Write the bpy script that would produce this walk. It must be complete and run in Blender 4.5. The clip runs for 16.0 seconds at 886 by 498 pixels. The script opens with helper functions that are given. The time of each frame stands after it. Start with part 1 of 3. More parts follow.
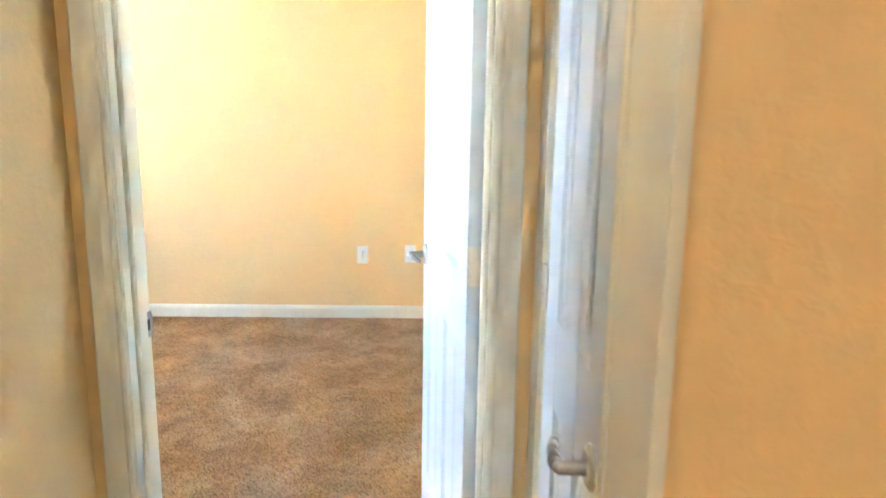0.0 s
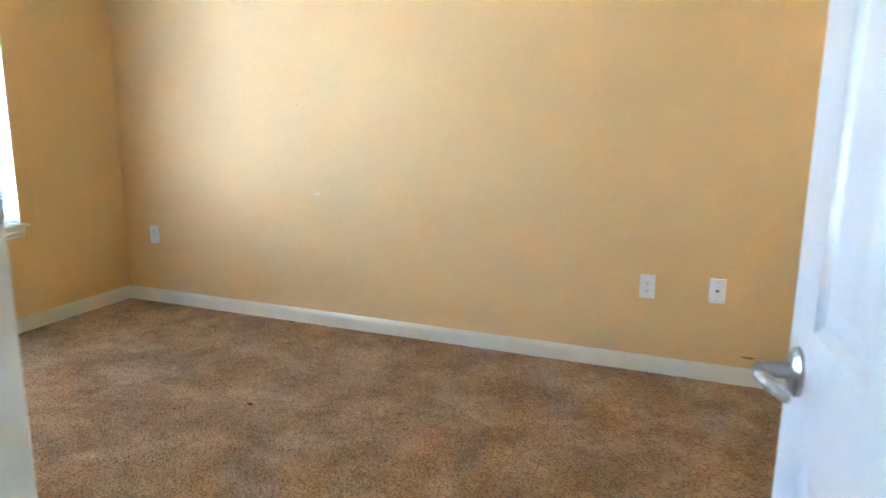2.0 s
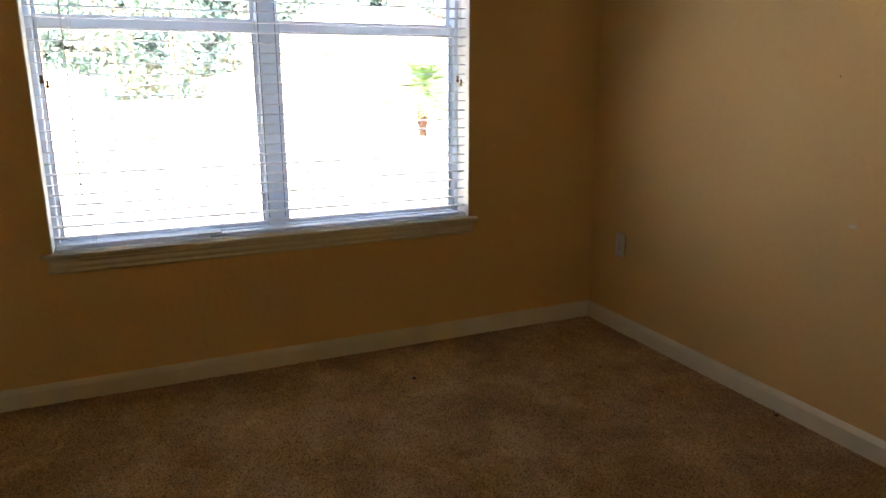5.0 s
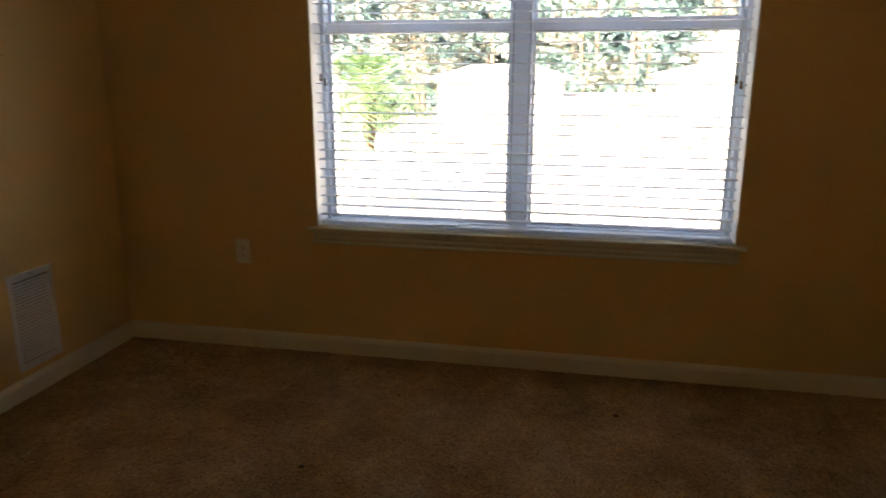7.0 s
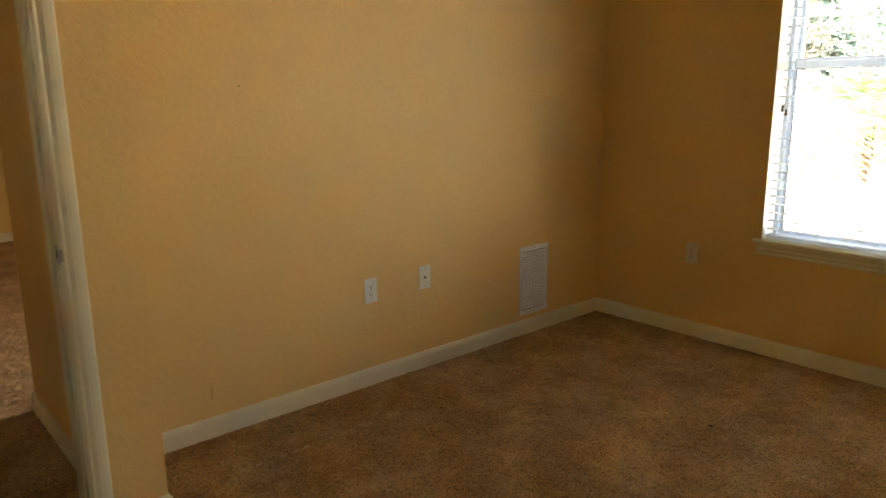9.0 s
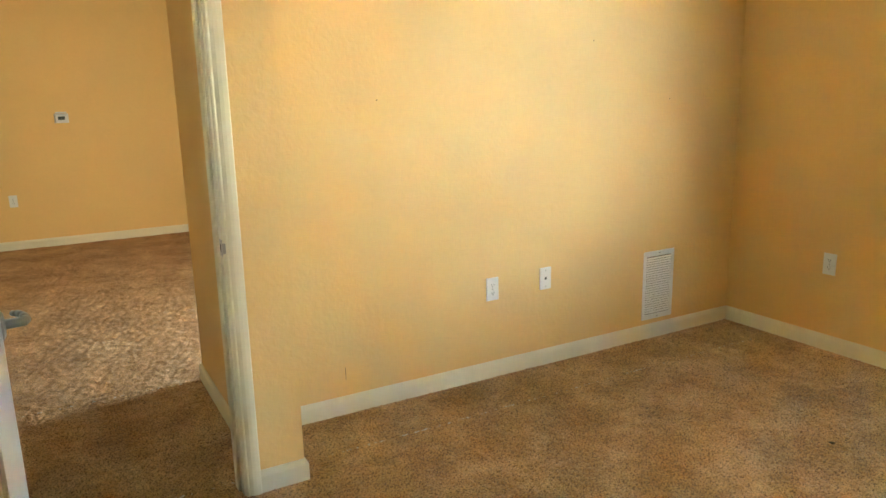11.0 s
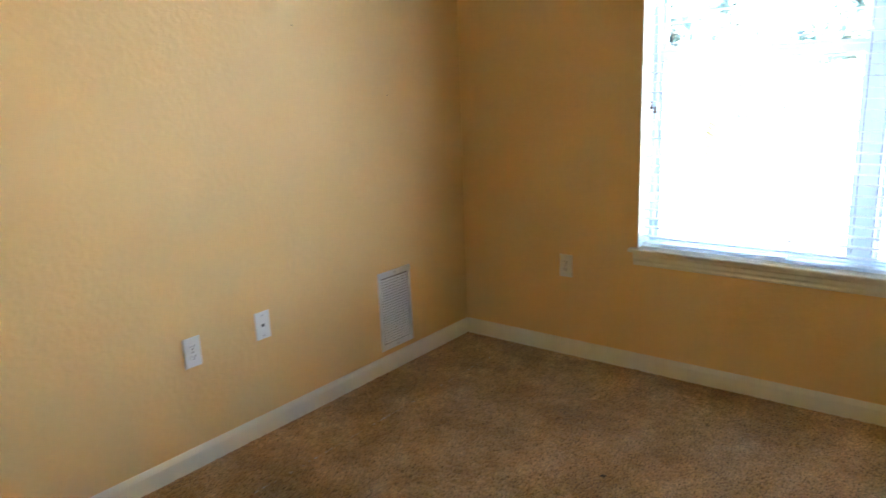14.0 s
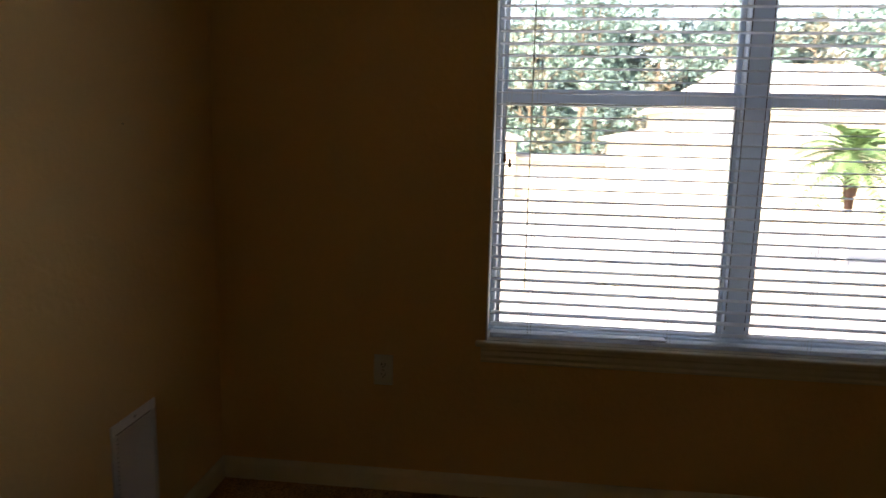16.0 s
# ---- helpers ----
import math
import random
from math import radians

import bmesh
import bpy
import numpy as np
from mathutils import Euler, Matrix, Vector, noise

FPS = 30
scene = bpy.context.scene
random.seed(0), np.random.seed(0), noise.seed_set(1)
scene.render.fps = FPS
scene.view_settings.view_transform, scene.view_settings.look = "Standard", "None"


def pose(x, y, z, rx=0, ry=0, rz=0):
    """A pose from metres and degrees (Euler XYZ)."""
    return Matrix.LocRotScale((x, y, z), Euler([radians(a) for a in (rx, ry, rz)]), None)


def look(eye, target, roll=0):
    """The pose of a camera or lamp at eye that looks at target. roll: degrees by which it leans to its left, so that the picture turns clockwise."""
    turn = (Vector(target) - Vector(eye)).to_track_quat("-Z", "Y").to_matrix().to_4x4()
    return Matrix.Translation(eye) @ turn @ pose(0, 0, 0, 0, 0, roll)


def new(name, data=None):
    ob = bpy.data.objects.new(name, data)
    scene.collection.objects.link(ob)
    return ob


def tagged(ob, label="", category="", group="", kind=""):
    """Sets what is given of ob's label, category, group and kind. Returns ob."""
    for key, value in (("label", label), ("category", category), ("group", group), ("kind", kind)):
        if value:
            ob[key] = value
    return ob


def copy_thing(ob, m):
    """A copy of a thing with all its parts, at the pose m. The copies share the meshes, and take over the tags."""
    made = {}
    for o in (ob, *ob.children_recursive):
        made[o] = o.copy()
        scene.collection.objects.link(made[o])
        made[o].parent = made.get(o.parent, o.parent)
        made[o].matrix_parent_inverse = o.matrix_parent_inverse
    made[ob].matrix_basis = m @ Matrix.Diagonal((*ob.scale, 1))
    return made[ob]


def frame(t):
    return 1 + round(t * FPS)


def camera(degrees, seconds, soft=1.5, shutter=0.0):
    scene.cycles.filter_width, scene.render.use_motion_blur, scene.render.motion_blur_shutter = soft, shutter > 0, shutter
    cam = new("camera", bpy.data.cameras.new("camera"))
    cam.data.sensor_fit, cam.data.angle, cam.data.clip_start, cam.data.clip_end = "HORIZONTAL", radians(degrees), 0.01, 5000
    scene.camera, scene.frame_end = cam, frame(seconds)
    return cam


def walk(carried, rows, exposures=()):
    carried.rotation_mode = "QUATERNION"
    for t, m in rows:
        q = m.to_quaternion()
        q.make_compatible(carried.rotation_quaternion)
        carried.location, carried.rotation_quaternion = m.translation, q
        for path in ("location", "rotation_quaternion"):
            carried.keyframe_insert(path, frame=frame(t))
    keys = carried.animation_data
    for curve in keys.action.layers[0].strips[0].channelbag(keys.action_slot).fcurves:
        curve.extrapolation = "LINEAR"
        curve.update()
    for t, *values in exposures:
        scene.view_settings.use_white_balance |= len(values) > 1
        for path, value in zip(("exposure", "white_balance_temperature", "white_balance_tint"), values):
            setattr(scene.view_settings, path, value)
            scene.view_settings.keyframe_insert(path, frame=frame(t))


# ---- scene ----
cam = camera(64.4, 16.0, soft=1.5, shutter=0.3)
PATH = [
    (0, (0.699, 1.399, 1.359), (0.755, 3.36, 0.971), 0.9),
    (0.5, (0.677, 1.691, 1.35), (0.543, 3.662, 1.043), 1.1),
    (1, (0.631, 1.952, 1.346), (0.334, 3.904, 1.025), 0.5),
    (1.5, (0.621, 2.211, 1.328), (0.082, 4.107, 0.992), 0.6),
    (2, (0.595, 2.523, 1.265), (-0.126, 4.344, 0.86), 0.7),
    (2.5, (0.507, 2.833, 1.257), (-0.508, 4.498, 0.811), -0.3),
    (3, (0.419, 3.027, 1.275), (-0.973, 4.382, 0.8), 0.6),
    (3.5, (0.321, 3.176, 1.284), (-1.199, 4.369, 0.769), 0.9),
    (3.7, (0.281, 3.234, 1.281), (-1.276, 4.383, 0.777), 0.5),
    (5.8, (-0.03, 4.096, 1.248), (-1.851, 4.749, 0.743), -0.5),
    (6, (-0.019, 4.2, 1.25), (-1.851, 4.816, 0.734), -0.7),
    (6.5, (-0.079, 4.469, 1.233), (-2.008, 4.518, 0.709), 1.2),
    (7, (-0.038, 4.588, 1.277), (-1.937, 4.197, 0.782), -0.0),
    (7.5, (0.12, 4.667, 1.316), (-1.686, 3.943, 0.854), 0.5),
    (8, (0.239, 4.818, 1.332), (-1.472, 3.897, 0.859), -1.1),
    (8.5, (0.384, 4.892, 1.31), (-1.104, 3.639, 0.847), 0.4),
    (9, (0.56, 4.978, 1.321), (-0.726, 3.507, 0.893), -0.5),
    (9.5, (0.595, 5.099, 1.351), (-0.632, 3.577, 0.93), -1.4),
    (10, (0.587, 5.153, 1.358), (-0.486, 3.515, 0.949), 1.0),
    (10.2, (0.59, 5.171, 1.362), (-0.42, 3.492, 0.962), 0.5),
    (12.3, (0.441, 5.193, 1.38), (-0.499, 3.486, 0.931), -2.0),
    (12.5, (0.39, 5.183, 1.364), (-0.653, 3.53, 0.938), -2.0),
    (13, (0.369, 5.03, 1.365), (-0.849, 3.505, 0.928), -2.8),
    (13.5, (0.268, 4.862, 1.377), (-1.082, 3.454, 0.933), -3.2),
    (14, (0.099, 4.678, 1.388), (-1.424, 3.469, 0.921), -2.3),
    (14.5, (-0.014, 4.412, 1.39), (-1.77, 3.549, 0.974), -2.8),
    (15, (-0.121, 4.1, 1.374), (-1.979, 3.482, 0.967), -2.1),
    (15.5, (-0.292, 3.805, 1.35), (-2.195, 3.294, 1.009), -1.5),
    (16, (-0.518, 3.538, 1.338), (-2.476, 3.313, 0.999), 1.3),
]
EXPOSURES = [
    (0, 7.20, 5050, 9), (0.5, 6.75, 5350, 3), (1, 6.32, 5300, 4), (1.5, 6.30, 5200, 4), (2, 6.22, 5000, 9), (2.5, 6.15, 4850, 8),
    (3, 5.70, 5400, 8), (3.5, 5.10, 6050, 11), (5.8, 3.50, 8000, 20), (6, 3.45, 8000, 20), (6.5, 3.20, 8000, 20), (7, 3.15, 8000, 21),
    (7.5, 3.20, 8000, 21), (8, 3.30, 8000, 20), (8.5, 3.60, 8300, 19), (9, 4.45, 9500, 13), (9.5, 5.22, 9200, 9), (10, 5.68, 8800, 1),
    (12.5, 6.08, 5000, 8), (13, 5.86, 5050, 12), (13.5, 5.68, 5150, 14), (14, 5.30, 6000, 11), (14.5, 4.65, 7000, 20), (15, 3.72, 7900, 21),
    (15.5, 2.90, 7900, 21), (16, 2.15, 7700, 20),
]
walk(cam, [(t, look(eye, target, roll)) for t, eye, target, roll in PATH], EXPOSURES)

# ---- world, sun and exposure ----
SUN_FROM = Vector((0.62, -0.35, 0.72)).normalized()
world = bpy.data.worlds.new("world")
scene.world = world
world.use_nodes = True
wn = world.node_tree
sky = wn.nodes.new("ShaderNodeTexSky")
sky.sky_type = "NISHITA"
sky.sun_disc = False
sky.sun_elevation = math.asin(SUN_FROM.z)
sky.sun_rotation = math.atan2(SUN_FROM.x, SUN_FROM.y)
sky.air_density, sky.dust_density = 1.0, 2.0
wn.nodes["Background"].inputs["Strength"].default_value = 0.15
wn.links.new(sky.outputs[0], wn.nodes["Background"].inputs["Color"])
sun = new("sun", bpy.data.lights.new("sun", "SUN"))
sun.data.energy, sun.data.angle, sun.data.color = 4.5, radians(0.5), (1.0, 0.95, 0.88)
sun.matrix_world = look(SUN_FROM * 30, (0, 0, 0))
# daylight through the living-room window
day = new("window_daylight", bpy.data.lights.new("window_daylight", "AREA"))
day.data.shape, day.data.size, day.data.size_y = "RECTANGLE", 0.45, 1.45
day.data.energy, day.data.color = 1.6, (0.64, 0.82, 1.0)
day.matrix_world = look((-2.26, 1.34, 0.76), (0, 1.34, 0.76))


# ---- materials ----
def nodes_of(name):
    m = bpy.data.materials.new(name)
    m.use_nodes = True
    nt = m.node_tree
    return m, nt, nt.nodes["Principled BSDF"]


def noise_tex(nt, scale, detail=3.0, rough=0.5, distort=0.0):
    tc = nt.nodes.new("ShaderNodeTexCoord")
    n = nt.nodes.new("ShaderNodeTexNoise")
    n.inputs["Scale"].default_value = scale
    n.inputs["Detail"].default_value = detail
    n.inputs["Roughness"].default_value = rough
    n.inputs["Distortion"].default_value = distort
    nt.links.new(tc.outputs["Object"], n.inputs["Vector"])
    return n


def ramp(nt, src, stops):
    r = nt.nodes.new("ShaderNodeValToRGB")
    e = r.color_ramp.elements
    while len(e) < len(stops):
        e.new(0.5)
    for el, (p, c) in zip(e, stops):
        el.position, el.color = p, (*c, 1)
    nt.links.new(src, r.inputs["Fac"])
    return r


def add_bump(nt, bsdf, srcs):
    prev = None
    for src, strength, dist in srcs:
        b = nt.nodes.new("ShaderNodeBump")
        b.inputs["Strength"].default_value = strength
        b.inputs["Distance"].default_value = dist
        nt.links.new(src, b.inputs["Height"])
        if prev:
            nt.links.new(prev.outputs[0], b.inputs["Normal"])
        prev = b
    nt.links.new(prev.outputs[0], bsdf.inputs["Normal"])


def surface(name, col, rough=0.5, metal=0.0, var=0.06, big=1.5, fine=60.0, bump=0.1, dist=0.002, spec=None):
    """A paint or solid with broad and fine variation of tone and a fine relief."""
    m, nt, p = nodes_of(name)
    a, b = noise_tex(nt, big, 4), noise_tex(nt, fine, 3)
    add = nt.nodes.new("ShaderNodeMath")
    add.operation = "MULTIPLY_ADD"
    nt.links.new(b.outputs["Fac"], add.inputs[0])
    add.inputs[1].default_value = 0.35
    nt.links.new(a.outputs["Fac"], add.inputs[2])
    lo = tuple(max(0, c * (1 - var)) for c in col)
    hi = tuple(min(1, c * (1 + var)) for c in col)
    r = ramp(nt, add.outputs[0], [(0.45, lo), (0.9, hi)])
    nt.links.new(r.outputs["Color"], p.inputs["Base Color"])
    p.inputs["Roughness"].default_value = rough
    p.inputs["Metallic"].default_value = metal
    if spec is not None:
        p.inputs["Specular IOR Level"].default_value = spec
    if bump:
        add_bump(nt, p, [(b.outputs["Fac"], bump, dist)])
    return m


def wall_paint(name, col):
    """Satin wall paint over a sprayed orange-peel texture."""
    m, nt, p = nodes_of(name)
    broad = noise_tex(nt, 0.9, 4)
    peel = noise_tex(nt, 140, 3, 0.6)
    knock = noise_tex(nt, 42, 2.5, 0.55, 0.4)
    mix = nt.nodes.new("ShaderNodeMath")
    mix.operation = "MULTIPLY_ADD"
    nt.links.new(knock.outputs["Fac"], mix.inputs[0])
    mix.inputs[1].default_value = 0.35
    nt.links.new(broad.outputs["Fac"], mix.inputs[2])
    r = ramp(nt, mix.outputs[0], [(0.45, tuple(c * 0.955 for c in col)), (0.9, tuple(min(1, c * 1.035) for c in col))])
    nt.links.new(r.outputs["Color"], p.inputs["Base Color"])
    p.inputs["Roughness"].default_value = 0.58
    p.inputs["Specular IOR Level"].default_value = 0.4
    kr = ramp(nt, knock.outputs["Fac"], [(0.38, (0, 0, 0)), (0.64, (1, 1, 1))])
    add_bump(nt, p, [(peel.outputs["Fac"], 0.12, 0.0009), (kr.outputs["Color"], 0.28, 0.0022)])
    return m


def carpet_mat():
    m, nt, p = nodes_of("carpet_pile")
    patch = noise_tex(nt, 3.6, 6, 0.6, 0.5)
    mid = noise_tex(nt, 16, 5, 0.7, 0.3)
    tuft = noise_tex(nt, 135, 3, 0.7)
    fleck = noise_tex(nt, 420, 2, 0.6)
    a = nt.nodes.new("ShaderNodeMath")
    a.operation = "MULTIPLY_ADD"
    nt.links.new(mid.outputs["Fac"], a.inputs[0])
    a.inputs[1].default_value = 0.55
    nt.links.new(patch.outputs["Fac"], a.inputs[2])
    r1 = ramp(nt, a.outputs[0], [(0.60, (0.30, 0.158, 0.058)), (0.78, (0.41, 0.234, 0.098)), (0.96, (0.52, 0.318, 0.155))])
    r2 = ramp(nt, tuft.outputs["Fac"], [(0.36, (0.16, 0.13, 0.11)), (0.47, (0.92, 0.92, 0.92)), (0.62, (1.55, 1.55, 1.55))])
    mul = nt.nodes.new("ShaderNodeMix")
    mul.data_type, mul.blend_type = "RGBA", "MULTIPLY"
    mul.inputs["Factor"].default_value = 0.8
    nt.links.new(r1.outputs["Color"], mul.inputs["A"])
    nt.links.new(r2.outputs["Color"], mul.inputs["B"])
    nt.links.new(mul.outputs["Result"], p.inputs["Base Color"])
    p.inputs["Roughness"].default_value = 0.95
    p.inputs["Specular IOR Level"].default_value = 0.1
    p.inputs["Sheen Weight"].default_value = 0.1
    p.inputs["Sheen Roughness"].default_value = 0.6
    add_bump(nt, p, [(tuft.outputs["Fac"], 0.7, 0.006), (fleck.outputs["Fac"], 0.5, 0.002), (mid.outputs["Fac"], 0.4, 0.015)])
    return m


M_WALL = wall_paint("wall_paint_tan", (0.78, 0.522, 0.212))
M_CEIL = surface("ceiling_white", (0.80, 0.78, 0.73), 0.9, fine=40, bump=0.3, dist=0.004)
M_TRIM = surface("trim_white", (0.76, 0.70, 0.53), 0.35, var=0.04, fine=25, bump=0.04)
M_DOOR = surface("door_white", (0.61, 0.63, 0.63), 0.32, var=0.03, fine=45, bump=0.05)
M_PLATE = surface("plate_white", (0.80, 0.79, 0.76), 0.3, var=0.02, bump=0)
M_SLOT = surface("slot_dark", (0.03, 0.028, 0.025), 0.6, var=0.1, bump=0)
M_NICKEL = surface("satin_nickel", (0.42, 0.40, 0.37), 0.28, 1.0, var=0.05, fine=200, bump=0.02)
M_HINGE = surface("hinge_painted", (0.80, 0.72, 0.56), 0.35, 0.0, var=0.12, fine=120, bump=0.1)
# white vinyl with bluish sky light and flare put into its base colour
M_VINYL = surface("window_vinyl_sky_tint", (0.78, 0.88, 1.0), 0.35, var=0.03, bump=0)
M_SLAT = surface("blind_slat", (0.84, 0.86, 0.90), 0.4, var=0.03, fine=12, bump=0.02)
_nt = M_SLAT.node_tree
_tr, _mx = _nt.nodes.new("ShaderNodeBsdfTranslucent"), _nt.nodes.new("ShaderNodeMixShader")
_tr.inputs["Color"].default_value = (0.90, 0.95, 1.0, 1)
_mx.inputs["Fac"].default_value = 0.45
_nt.links.new(_nt.nodes["Principled BSDF"].outputs[0], _mx.inputs[1])
_nt.links.new(_tr.outputs[0], _mx.inputs[2])
_nt.links.new(_mx.outputs[0], _nt.nodes["Material Output"].inputs["Surface"])
M_CORD = surface("blind_cord", (0.75, 0.75, 0.72), 0.8, bump=0)
M_WOOD = surface("tassel_wood", (0.16, 0.075, 0.025), 0.35, var=0.25, fine=90, bump=0.05)
M_GASKET = surface("gasket_dark", (0.10, 0.10, 0.11), 0.6, bump=0)
M_CARPET = carpet_mat()
M_DEBRIS = surface("debris_dark", (0.035, 0.025, 0.015), 0.9, bump=0.2)
M_SCUFF = surface("scuff_mark", (0.30, 0.17, 0.07), 0.7, bump=0)
M_VOID = surface("duct_dark", (0.26, 0.23, 0.19), 0.9, bump=0)
M_GLASSM, _nt, _p = nodes_of("window_glass")
_p.inputs["Transmission Weight"].default_value = 1.0
_p.inputs["Roughness"].default_value = 0.0
_p.inputs["IOR"].default_value = 1.45
_p.inputs["Base Color"].default_value = (0.97, 0.99, 0.985, 1)
M_SCREEN = surface("screen_dark", (0.06, 0.07, 0.06), 0.3, bump=0)
M_GROUND = surface("ground_dry", (0.44, 0.42, 0.34), 0.95, var=0.25, big=0.15, fine=3, bump=0.3, dist=0.02)
M_CONC = surface("concrete_pale", (0.58, 0.56, 0.52), 0.85, var=0.12, big=0.5, fine=20, bump=0.2, dist=0.004)
M_STUCCO = surface("stucco_cream", (0.72, 0.66, 0.54), 0.9, var=0.06, big=0.3, fine=30, bump=0.3, dist=0.004)
M_ROOF = surface("shingle_pale", (0.50, 0.46, 0.40), 0.9, var=0.18, big=0.8, fine=12, bump=0.5, dist=0.01)
M_BARK = surface("bark_grey", (0.22, 0.17, 0.12), 0.95, var=0.35, big=2, fine=14, bump=0.6, dist=0.02)
M_PALMT = surface("palm_trunk_brown", (0.07, 0.035, 0.025), 0.95, var=0.3, big=3, fine=25, bump=0.8, dist=0.02)


def leaf_mat(name, lo, hi):
    m, nt, p = nodes_of(name)
    g = nt.nodes.new("ShaderNodeNewGeometry")
    r = ramp(nt, g.outputs["Random Per Island"], [(0.0, lo), (0.6, hi), (1.0, tuple(min(1, c * 1.5) for c in hi))])
    nt.links.new(r.outputs["Color"], p.inputs["Base Color"])
    p.inputs["Roughness"].default_value = 0.55
    return m


# leaves of the wood: pale blue haze is put into the greens
M_LEAF = leaf_mat("leaf_hazed_green", (0.08, 0.16, 0.13), (0.18, 0.28, 0.25))
M_WOODS = leaf_mat("woods_hazed_green", (0.05, 0.10, 0.10), (0.11, 0.18, 0.18))
M_LEAF_Y = leaf_mat("leaf_olive", (0.12, 0.13, 0.10), (0.20, 0.20, 0.15))
M_FROND = leaf_mat("frond_green", (0.05, 0.12, 0.05), (0.13, 0.22, 0.09))


# ---- mesh helpers ----
def part(name, bm, mat, parent=None, label="", smooth=False):
    me = bpy.data.meshes.new(name)
    bmesh.ops.recalc_face_normals(bm, faces=bm.faces)
    if smooth:
        for f in bm.faces:
            f.smooth = True
    bm.to_mesh(me)
    bm.free()
    me.materials.append(mat)
    ob = new(name, me)
    if parent:
        ob.parent = parent
    if label:
        tagged(ob, label)
    return ob


def thing(name, label, category, at=(0, 0, 0), rz=0, group="", kind=""):
    ob = new(name)
    ob.empty_display_size = 0.1
    ob.matrix_world = pose(*at, 0, 0, rz)
    return tagged(ob, label, category, group, kind)


def box(bm, x0, x1, y0, y1, z0, z1, bevel=0.0, seg=2, pick=None):
    r = bmesh.ops.create_cube(bm, size=1.0)
    vs = r["verts"]
    for v in vs:
        v.co = Vector((x0 + (v.co.x + 0.5) * (x1 - x0), y0 + (v.co.y + 0.5) * (y1 - y0), z0 + (v.co.z + 0.5) * (z1 - z0)))
    if bevel:
        es = {e for v in vs for e in v.link_edges}
        if pick:
            es = {e for e in es if pick(e.verts[0].co, e.verts[1].co)}
        bmesh.ops.bevel(bm, geom=list(es), offset=bevel, segments=seg, affect="EDGES", profile=0.5, clamp_overlap=True)
    return vs


def boxes(*specs, bevel=0.0, seg=2):
    bm = bmesh.new()
    for s in specs:
        box(bm, *s, bevel=bevel, seg=seg)
    return bm


def cyl(bm, a, b, r0, r1=None, seg=12):
    a, b = Vector(a), Vector(b)
    d = b - a
    m = Matrix.Translation((a + b) / 2) @ d.to_track_quat("Z", "Y").to_matrix().to_4x4()
    return bmesh.ops.create_cone(bm, cap_ends=True, segments=seg, radius1=r0, radius2=r0 if r1 is None else r1, depth=d.length, matrix=m)["verts"]


def extrude_profile(bm, prof, a, b, out):
    """A profile of (depth, height) pairs run from a to b on the floor plan, depth towards out."""
    rings = []
    for p in (a, b):
        rings.append([bm.verts.new((p[0] + out[0] * d, p[1] + out[1] * d, p[2] + h)) for d, h in prof])
    n = len(prof)
    for i in range(n):
        j = (i + 1) % n
        bm.faces.new((rings[0][i], rings[0][j], rings[1][j], rings[1][i]))
    bm.faces.new(rings[0])
    bm.faces.new(rings[1][::-1])


# ---- plan ----
X_W, X_E, Y_S, Y_N, H = -2.93, 1.07, 2.43, 5.900, 2.74
DY0, DY1 = 2.753, 2.868
WE = -0.110
DX0, DX1, DH = 0.114, 0.830, 2.04
HALL_L, HALL_R, END_L, END_R = 0.025, 0.937, 1.68, 2.01
WY0, WY1, WZ0, WZ1 = 3.42, 5.182, 0.600, 2.32
LX0, LX1, LY0 = -2.2, 3.2, -2.65
CY0, CY1 = 2.235, 2.705
LWY0, LWY1, LWZ1 = 1.08, 1.58, 1.5


def wall(name, specs, bevel_at=None):
    bm = bmesh.new()
    for s in specs:
        if bevel_at:
            bx, by = bevel_at
            box(bm, *s, bevel=0.012, seg=4, pick=lambda p, q: abs(p.x - bx) < 1e-4 and abs(q.x - bx) < 1e-4 and abs(p.y - by) < 1e-4 and abs(q.y - by) < 1e-4)
        else:
            box(bm, *s)
    return tagged(part(name, bm, M_WALL), "tan painted drywall with an orange-peel texture", "wall", kind="structure")


wall("wall_west", [(X_W - 0.2, X_W, Y_S, WY0, 0, H), (X_W - 0.2, X_W, WY1, Y_N, 0, H),
                   (X_W - 0.2, X_W, WY0, WY1, 0, WZ0 - 0.018), (X_W - 0.2, X_W, WY0, WY1, WZ1, H)])
wall("wall_north", [(X_W - 0.2, X_E + 0.15, Y_N, Y_N + 0.15, 0, H)])
wall("wall_east", [(X_E, X_E + 0.15, DY1, Y_N, 0, H)])
wall("wall_south", [(X_W - 0.2, WE, END_L, Y_S, 0, H)])
wall("wall_door", [(WE, DX0 - 0.018, DY0, DY1, 0, H)])
wall("wall_door_side", [(DX1 + 0.018, 2.0, DY0, DY1, 0, H), (DX0 - 0.018, DX1 + 0.018, DY0, DY1, DH + 0.018, H)])
wall("wall_hall_west", [(WE, HALL_L, END_L, DY0, 0, H)], bevel_at=(HALL_L, END_L))
wall("wall_hall_east", [(HALL_R, HALL_R + 0.115, END_R + 0.12, CY0 - 0.018, 0, H), (HALL_R, HALL_R + 0.115, CY1 + 0.018, DY0, 0, H),
                        (HALL_R, HALL_R + 0.115, CY0 - 0.018, CY1 + 0.018, DH + 0.018, H)])
wall("wall_living_north", [(HALL_R, LX1, END_R, END_R + 0.12, 0, H)], bevel_at=(HALL_R, END_R))
wall("wall_closet_back", [(2.0, 2.1, END_R + 0.12, DY1, 0, H)])
